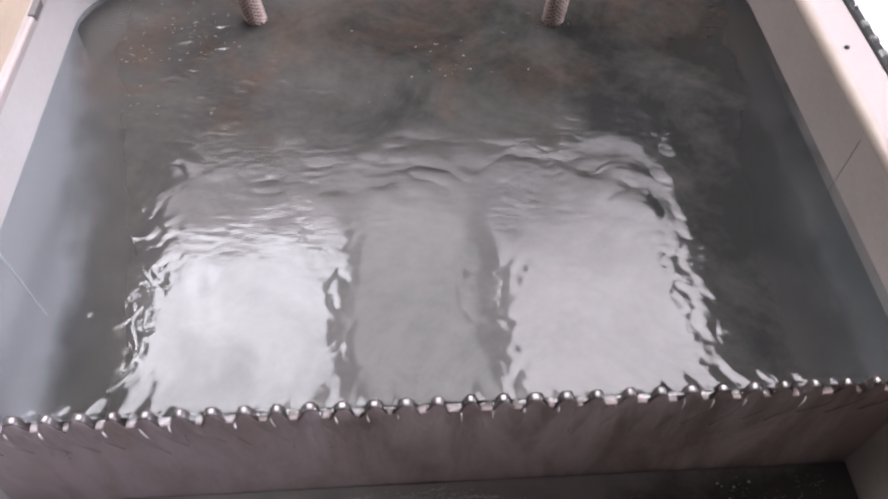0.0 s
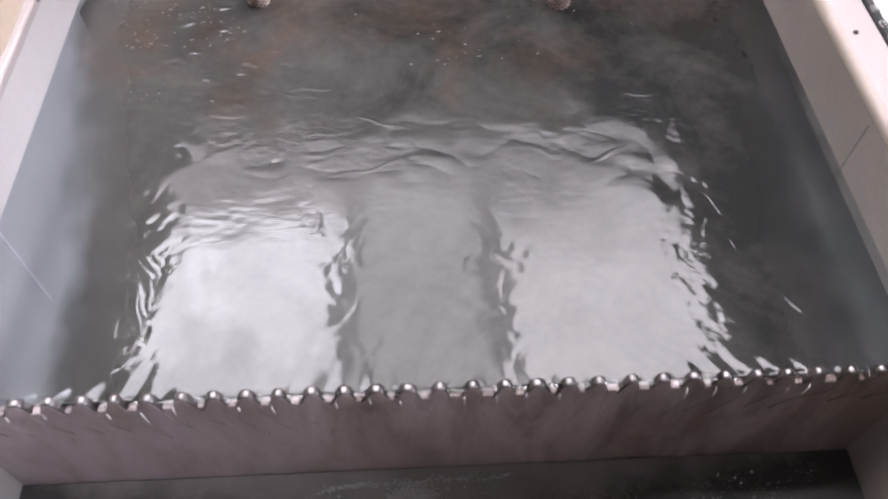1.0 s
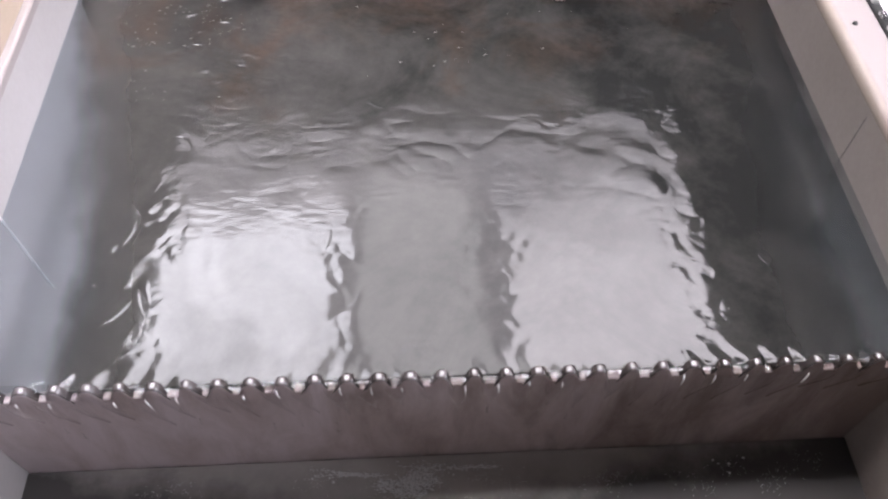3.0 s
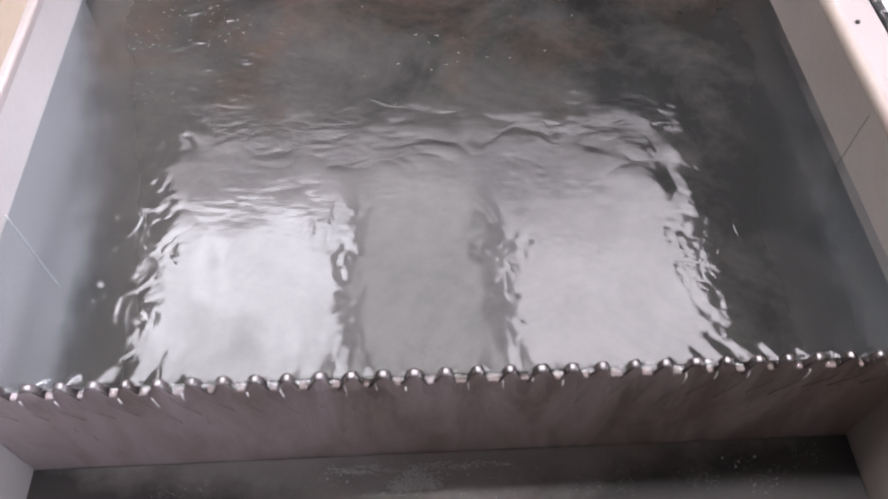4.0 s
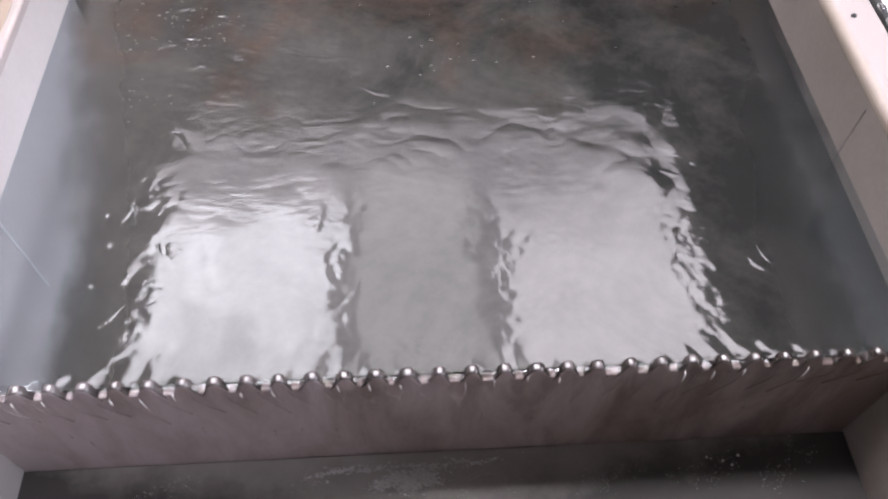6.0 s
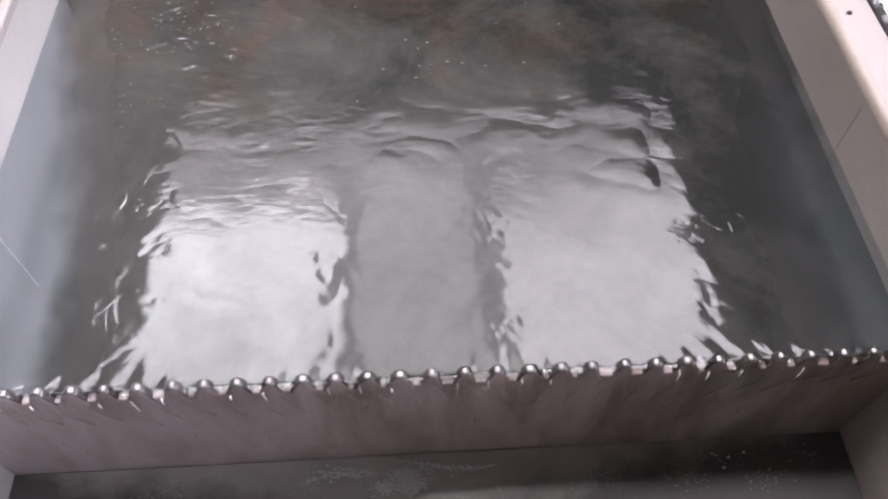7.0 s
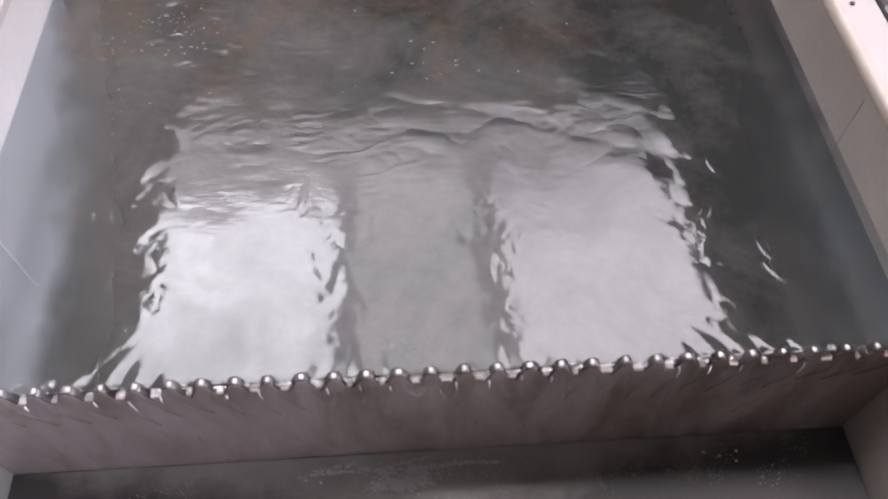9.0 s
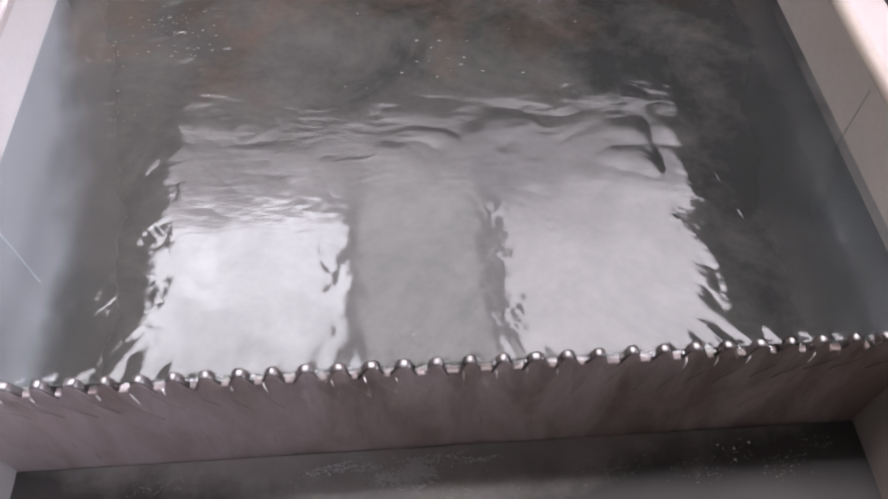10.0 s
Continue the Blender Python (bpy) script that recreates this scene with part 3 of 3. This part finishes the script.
def water_surface():
    ob = sheet("water", *water_sheet(480, 400), M_WATER)
    ob.location.z = ZW
    ob.visible_shadow = False
    tagged(ob, "rippled silty water flowing towards the toothed weir", "water", kind="structure")
    # swells that heave up through one another
    for k in range(2):
        ob = sheet("water_swell", *water_sheet(440, 360), M_WATER)
        ob.visible_shadow = False
        tagged(ob, "heaving swell of rippled silty water in the tank", "water", "swells in the tank", "stuff")
        SWELLS.append((ob, 2.1 * k, 1.35 - 0.3 * k))

    xs = np.linspace(XL - 0.004, XR + 0.004, 260)
    ys = np.concatenate([np.linspace(Y_FRONT + 0.006, -0.1, 60), np.linspace(-0.098, -0.0045, 70)])
    X, Y = np.meshgrid(xs, ys)
    z = waves(X, Y, 26, 0.01, 0.05, 0.018) + waves(X, Y, 20, 0.006, 0.012, 0.06) * bell(Y, -0.008, 0.014) * patchy(X, Y, 0.04)
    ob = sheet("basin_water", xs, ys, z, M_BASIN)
    ob.location.z = ZB
    tagged(ob, "dark churned water in the lower basin", "water", kind="structure")


RIPPLES, EDDIES, JETS, FLOATS, FROTH, DROPS = [], [], [], [], [], []


def ripple_mesh(length, width, lam, slope, curve):
    us, vs = np.linspace(-length / 2, length / 2, max(16, int(length / 0.0014))), np.linspace(-width / 2, width / 2, max(16, int(width / 0.0009)))
    U, V = np.meshgrid(us, vs)
    env = np.cos(math.pi * U / length) ** 2 * np.cos(math.pi * V / width) ** 2
    amp = slope * lam / math.tau
    W = V - curve * U ** 2 + 0.0012 * np.sin(U * 260 + 1.3)
    z = amp * env * (0.6 + np.cos(math.tau * W / lam)) - 1.2e-5
    return us, vs, z, env > 0.07


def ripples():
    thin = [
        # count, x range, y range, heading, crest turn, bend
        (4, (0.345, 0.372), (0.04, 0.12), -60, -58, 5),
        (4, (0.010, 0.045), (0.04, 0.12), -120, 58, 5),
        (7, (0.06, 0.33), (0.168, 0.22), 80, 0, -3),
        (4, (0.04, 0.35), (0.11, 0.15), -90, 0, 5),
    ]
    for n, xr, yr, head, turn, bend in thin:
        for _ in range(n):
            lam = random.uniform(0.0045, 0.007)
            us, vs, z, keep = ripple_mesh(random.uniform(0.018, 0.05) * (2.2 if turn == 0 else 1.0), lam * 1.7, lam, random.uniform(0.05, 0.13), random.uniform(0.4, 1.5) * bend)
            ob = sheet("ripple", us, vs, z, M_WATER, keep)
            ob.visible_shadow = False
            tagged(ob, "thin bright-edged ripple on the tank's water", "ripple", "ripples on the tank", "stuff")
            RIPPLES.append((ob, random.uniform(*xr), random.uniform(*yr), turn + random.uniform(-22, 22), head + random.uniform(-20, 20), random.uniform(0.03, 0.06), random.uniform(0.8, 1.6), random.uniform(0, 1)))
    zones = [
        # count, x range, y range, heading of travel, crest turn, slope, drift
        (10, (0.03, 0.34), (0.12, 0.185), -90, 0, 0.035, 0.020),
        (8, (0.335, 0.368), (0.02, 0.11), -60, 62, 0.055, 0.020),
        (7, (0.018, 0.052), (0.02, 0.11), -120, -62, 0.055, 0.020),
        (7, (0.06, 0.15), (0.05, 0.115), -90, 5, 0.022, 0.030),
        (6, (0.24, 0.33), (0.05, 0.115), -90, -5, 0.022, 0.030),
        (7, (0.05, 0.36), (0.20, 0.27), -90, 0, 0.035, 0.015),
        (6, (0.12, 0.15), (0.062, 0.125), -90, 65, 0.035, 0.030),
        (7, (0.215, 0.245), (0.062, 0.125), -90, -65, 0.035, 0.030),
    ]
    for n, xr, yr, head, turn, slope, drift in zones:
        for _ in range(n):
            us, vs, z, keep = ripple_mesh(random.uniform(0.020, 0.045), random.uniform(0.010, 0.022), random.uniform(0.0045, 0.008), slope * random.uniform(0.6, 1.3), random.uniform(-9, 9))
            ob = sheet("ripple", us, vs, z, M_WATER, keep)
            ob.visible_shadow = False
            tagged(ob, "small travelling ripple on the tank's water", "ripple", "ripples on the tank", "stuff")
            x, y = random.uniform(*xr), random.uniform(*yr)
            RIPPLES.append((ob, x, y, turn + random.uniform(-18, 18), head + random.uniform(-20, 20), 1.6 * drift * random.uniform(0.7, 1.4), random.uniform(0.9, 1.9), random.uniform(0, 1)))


def eddies():
    """Small dark whirls that drift over the two outlets."""
    for x, y, size in ((0.100, 0.152, 0.019), (0.262, 0.158, 0.016)):
        us = np.linspace(-size / 2, size / 2, 44)
        U, V = np.meshgrid(us, us)
        r, a = np.hypot(U, V), np.arctan2(V, U)
        env = np.clip(np.cos(math.pi * np.minimum(r / size, 0.5)), 0, 1) ** 2
        z = 2.2e-4 * env * (1 + 0.25 * np.cos(2 * a + r * 900)) - 4.2e-4 * np.exp(-(r / (size * 0.2)) ** 2) - 0.6e-4
        ob = sheet("eddy", us, us, z, M_WATER, env > 0.04)
        ob.visible_shadow = False
        tagged(ob, "small dark whirl in the tank's silty water", "eddy", "eddies over the outlets", "stuff")
        EDDIES.append((ob, x, y, random.uniform(0, 6.28)))


def jets():
    """Tongues of clear water that fill the notches, bend over the edge and run down the plate, thicker at their edges."""
    ys = (0.0030, -0.0008, -0.0036, -0.0052, -0.0060, -0.0063, -0.0060, -0.0052, -0.0042)
    zs = (-0.0048, -0.0049, -0.0052, -0.0070, -0.0112, -0.0165, -0.0220, -0.0280, -0.0360)
    ws = (0.0046, 0.0044, 0.0044, 0.0046, 0.0046, 0.0036, 0.0024, 0.0013, 0.0003)
    knots = np.linspace(0, 1, len(ys))
    rows, cols = 34, 25
    for i in range(-2, 28):
        x = (i + 0.5) * PITCH
        drop, lean = random.uniform(0.6, 1.2), 0.012 - 0.085 * max(0, x - 0.10) + random.uniform(-0.0025, 0.0025)
        ridge = random.uniform(0.0007, 0.0017)
        bm = bmesh.new()
        grid = []
        for r in range(rows):
            f = r / (rows - 1)
            y, z, w = (float(np.interp(f, knots, v)) for v in (ys, zs, ws))
            if z < -0.0085:
                z = -0.0085 + (z + 0.0085) * drop
            row = []
            for c in range(cols):
                u = -1 + 2 * c / (cols - 1)
                thick = 0.0010 * (1 - u * u) * min(1, f * 4) + ridge * math.exp(-((u - 0.66) / 0.16) ** 2) * min(1, max(0, f - 0.15) * 5) * (1 - f)
                row.append(bm.verts.new((u * w + lean * max(0, f - 0.25) ** 1.5, y - thick * min(1, f * 2.5), z + thick * 0.2)))
            grid.append(row)
        grid_edge = [tuple(row[-4].co + Vector((0, -0.0003, 0))) for row in grid]
        for a, b in zip(grid, grid[1:]):
            for c in range(cols - 1):
                bm.faces.new((a[c], b[c], b[c + 1], a[c + 1]))
        ob = part("water_tongue", bm, M_CLEAR, None, "", True)
        ob.location = (x, 0, 0)
        ob.visible_shadow = False
        # white threads drawn in place of glints along some tongues' edges
        if x < 0.37 and random.random() < 0.7:
            r0 = random.randint(9, 11)
            r1 = r0 + random.randint(5, 9)
            line = [grid_edge[r] for r in range(r0, r1)]
            fat = [0.00028 * (0.3 + math.sin(math.pi * (k + 0.5) / len(line))) * random.uniform(0.7, 1.3) for k in range(len(line))]
            part("glint_line", sweep(line, [(f, f) for f in fat], 7), M_FOAM, ob, "white line standing in for a glint", True)
        tagged(ob, "clear tongue of water pouring between weir teeth", "water", "water tongues over the weir")
        JETS.append((ob, x, random.uniform(0, 6.28), random.uniform(1.2, 2.6)))


def blobs(name, spots, material, label, category):
    bm = bmesh.new()
    for x, y, z, r in spots:
        bmesh.ops.create_icosphere(bm, subdivisions=1, radius=r, matrix=Matrix.LocRotScale((x, y, z), None, (random.uniform(1.0, 2.4), random.uniform(0.5, 0.9), 0.2)))
    ob = part(name, bm, material, None, label, True)
    return tagged(ob, "", category, kind="stuff")


def foam():
    g = random.gauss
    # strings of froth along the foot of the weir, and looser clots before it
    for k in range(9):
        cx, cy, n = 0.128 + 0.012 * k + g(0, 0.004), -0.0125 + g(0, 0.0008), random.randint(40, 80)
        spots = [(g(0, 0.007), g(0, 0.0007), 0, random.uniform(0.0002, 0.00065)) for _ in range(n)]
        FROTH.append((blobs("foam", spots, M_FOAM, "thin string of white froth below the weir", "foam"), cx, cy, random.uniform(0, 6.28)))
    for k in range(12):
        cx, cy, n = 0.17 + g(0, 0.05), -0.026 + g(0, 0.007), random.randint(25, 60)
        spots = [(g(0, 0.005), g(0, 0.003), 0, random.uniform(0.0001, 0.0003)) for _ in range(n)]
        FROTH.append((blobs("foam", spots, M_FOAM, "loose clot of white froth in the basin", "foam"), cx, min(cy, -0.018), random.uniform(0, 6.28)))
    # a thick clot that hangs about the middle
    for k in range(7):
        cx, cy, n = 0.176 + g(0, 0.006), -0.020 + g(0, 0.004), random.randint(110, 170)
        spots = [(g(0, 0.0035), g(0, 0.002), 0, random.uniform(0.00015, 0.0008)) for _ in range(n)]
        FROTH.append((blobs("foam", spots, M_FOAM, "thick clot of white froth in the basin", "foam"), cx, min(cy, -0.016), random.uniform(0, 6.28)))
    # single larger bubbles among the froth
    for k in range(16):
        bm = bmesh.new()
        r = random.uniform(0.0005, 0.0010)
        bmesh.ops.create_icosphere(bm, subdivisions=2, radius=r, matrix=Matrix.Diagonal((1, 1, 0.5, 1)))
        ob = part("bubble", bm, M_FOAM, None, "white round bubble afloat among the froth", True)
        tagged(ob, "", "bubble", "bubbles below the weir")
        FROTH.append((ob, random.choice((0.12, 0.178, 0.178, 0.20, 0.36)) + g(0, 0.008), -0.014 - abs(g(0, 0.006)), random.uniform(0, 6.28)))
    for k in range(8):
        cx, cy, n = random.uniform(0.29, 0.41), -0.020 + g(0, 0.006), random.randint(15, 40)
        spots = [(g(0, 0.006), g(0, 0.003), 0, random.uniform(0.0001, 0.0003)) for _ in range(n)]
        FROTH.append((blobs("foam", spots, M_FOAM, "loose clot of white froth in the basin", "foam"), cx, min(cy, -0.016), random.uniform(0, 6.28)))
    # small brownish flecks scattered over the inlet end
    for k in range(6):
        cx, cy = random.uniform(0.0, 0.10), random.uniform(0.17, 0.28)
        sp = [(g(0, 0.016), g(0, 0.010), 0, random.uniform(0.0002, 0.0007)) for _ in range(20)]
        ob = blobs("fleck_raft", sp, M_FLECK, "loose drift of tiny brownish flecks on the water", "bubbles")
        FLOATS.append((ob, cx, cy, random.uniform(0, 6.28)))
    for k in range(3):
        cx, cy = random.uniform(0.15, 0.36), random.uniform(0.2, 0.28)
        sp = [(g(0, 0.03), g(0, 0.015), 0, random.uniform(0.0002, 0.0008)) for _ in range(10)]
        ob = blobs("fleck_raft", sp, M_FLECK, "loose drift of tiny brownish flecks on the water", "bubbles")
        FLOATS.append((ob, cx, cy, random.uniform(0, 6.28)))


def drops():
    """Beads and runs of water that creep down the wet plate."""
    for k in range(12):
        r, long = random.uniform(0.0005, 0.0012), random.uniform(0.002, 0.008)
        path = [(0, 0, long), (0, 0, long * 0.6), (0, 0, 0.0008), (0, 0, 0.0), (0, 0, -0.0007)]
        radii = [(r * 0.15, r * 0.1), (r * 0.4, r * 0.3), (r * 0.95, r * 0.6), (r, r * 0.65), (r * 0.4, r * 0.3)]
        ob = part("water_drop", sweep(path, radii, 10), M_BEAD, None, "", True)
        ob.visible_shadow = False
        tagged(ob, "clear run of water creeping down the weir plate", "water drop", "runs of water on the weir plate", "stuff")
        DROPS.append((ob, random.uniform(XL + 0.01, XR - 0.02), random.uniform(-0.045, -0.025), random.uniform(0.003, 0.0052), random.uniform(0, 6.28)))


# ---------------------------------------------------------------- hoses
def hose(x, y, lean):
    """A braided steel hose that dips into the water."""
    h = empty("braided_hose", "braided steel hose dipping into the tank's water", "hose", (x, y, ZW), group="inlet hoses")
    top = Vector((lean, 0.0, 0.13))
    path = [tuple(top * (k / 10)) for k in range(-3, 11)]
    part("core", sweep(path, [(0.0062, 0.0062)] * len(path), 14), M_CORE, h, "brown rubber core", True)
    bm = bmesh.new()
    length, r, pitch = top.length, 0.0068, 0.011
    d = top.normalized()
    a = Vector((1, 0, 0)) - d * d.x
    a.normalize()
    b = a.cross(d)
    strands, steps = 10, 70
    for s in range(strands):
        for way in (1, -1):
            prev = None
            for k in range(steps + 1):
                l = length * (1.1 * k / steps - 0.1)
                ang = way * math.tau * l / (pitch * 2.6) + math.tau * s / strands
                c = d * l + (a * math.cos(ang) + b * math.sin(ang)) * (r + 0.0003 * math.cos(ang * 5) * way)
                out = (a * math.cos(ang) + b * math.sin(ang))
                t = d.cross(out) * 0.0011
                ring = [bm.verts.new(c + t), bm.verts.new(c + out * 0.0007), bm.verts.new(c - t)]
                if prev:
                    bm.faces.new((prev[0], prev[1], ring[1], ring[0]))
                    bm.faces.new((prev[1], prev[2], ring[2], ring[1]))
                prev = ring
    tagged(part("braid", bm, M_BRAID, h, "shiny woven steel braid", True), kind="stuff")
    # far end's holder rests on the back wall
    yb = Y_BACK - 0.006 - y
    bm = sweep([tuple(top), (top.x, 0.003, 0.140), (top.x, 0.012, 0.148), (top.x, yb - 0.016, 0.150), (top.x, yb - 0.005, 0.145), (top.x, yb, 0.125), (top.x, yb, RIM_L - ZW - 0.004)], [(0.0062, 0.0062)] * 7, 14)
    part("hose_tail", bm, M_CORE, h, "", True)


# ---------------------------------------------------------------- surroundings of the rim
def surroundings():
    x = XR + 0.0275
    g = empty("edge_strip", "black rubber edge strip with pale clips beside the rim", "edge strip", (x, 0, ZF))
    part("strip", box(0, 0.006, Y_FRONT, Y_BACK, 0, RIM_R - ZF + 0.001, 0.001, 1), M_BLACK, g)
    y = 0.05
    while y < 0.5:
        part("clip", box(0.0008, 0.0052, y, y + 0.006, RIM_R - ZF, RIM_R - ZF + 0.0024, 0.0006, 1), M_CLIP, g, "pale metal clip")
        y += random.uniform(0.013, 0.018)
    tagged(part("white_worktop", box(x + 0.007, 1.4, -0.5, 1.2, ZF, RIM_R - 0.004, 0.003), M_WHITE), "plain white worktop beside the tank", "worktop")
    tagged(part("beige_bench", box(-1.3, XL - 0.0065, -0.5, 1.2, ZF, 0.012, 0.003), M_BEIGE), "beige wooden bench beside the tank", "bench")


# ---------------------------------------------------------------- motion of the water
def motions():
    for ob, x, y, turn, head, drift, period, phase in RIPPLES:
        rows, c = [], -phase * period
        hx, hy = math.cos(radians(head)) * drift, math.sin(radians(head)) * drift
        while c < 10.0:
            # each piece sinks out of sight under the sheet, then restarts its run
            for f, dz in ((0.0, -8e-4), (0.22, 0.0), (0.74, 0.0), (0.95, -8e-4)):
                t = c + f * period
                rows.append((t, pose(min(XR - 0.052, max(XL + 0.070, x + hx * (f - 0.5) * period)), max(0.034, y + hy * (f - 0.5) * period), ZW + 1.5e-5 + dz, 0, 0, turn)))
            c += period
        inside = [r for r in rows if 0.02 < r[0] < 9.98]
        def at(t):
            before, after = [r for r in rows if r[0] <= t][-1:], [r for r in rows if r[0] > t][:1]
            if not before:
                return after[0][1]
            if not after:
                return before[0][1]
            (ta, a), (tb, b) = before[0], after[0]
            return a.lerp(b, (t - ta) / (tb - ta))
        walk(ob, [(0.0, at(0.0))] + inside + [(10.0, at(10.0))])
    for ob, ph, period in SWELLS:
        w = math.tau / period
        walk(ob, [(k * 0.2, pose(0.0012 * math.sin(ph + 1.1 * k * 0.2), 0.0, ZW - 2e-5 + 7e-5 * math.sin(ph + w * k * 0.2), 0.006 * math.sin(ph + 1.7 * k * 0.2), 0.008 * math.sin(2 * ph + 2.3 * k * 0.2))) for k in range(51)])
    for ob, x, y, ph in EDDIES:
        walk(ob, [(k * 0.5, pose(x + 0.010 * math.sin(ph + 0.9 * k), y + 0.007 * math.sin(2 * ph + 0.7 * k), ZW + 4e-5 * math.sin(ph + 1.9 * k), 0, 0, 50 * k)) for k in range(21)])
    for ob, x, ph, w in JETS:
        walk(ob, [(k * 0.5, pose(x + 0.0006 * math.sin(ph + w * k * 1.7), 0.0005 * math.sin(ph * 2 + w * k * 2.3), 0.0003 * math.sin(ph + k * 2.1), 0, 0, 3 * math.sin(ph + k * 1.3 * w))) for k in range(21)])
    for ob, x, y, ph in FROTH:
        walk(ob, [(k * 0.5, pose(x + 0.004 * math.sin(ph + k * 0.9), y + 0.0012 * math.sin(2 * ph + k * 1.3), ZB + 3e-4, 0, 0, 10 * math.sin(ph + k * 0.7))) for k in range(21)])
    for ob, x, z, v, ph in DROPS:
        walk(ob, [(k * 1.0, pose(x + 0.0006 * math.sin(ph + k * 1.1), -0.0042, z - v * (k + 0.35 * math.sin(ph + 1.7 * k)))) for k in range(11)])
    for ob, x, y, ph in FLOATS:
        walk(ob, [(k * 1.0, pose(x + 0.006 * math.sin(ph + k * 0.5), y - 0.006 * (k - 5) * 0.6, ZW + 1e-4, 0, 0, 12 * math.sin(ph + k * 0.4))) for k in range(11)])


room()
tank()
water_surface()
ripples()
eddies()
jets()
drops()
foam()
hose(0.0845, 0.292, -0.019)
hose(0.2885, 0.282, 0.015)
surroundings()
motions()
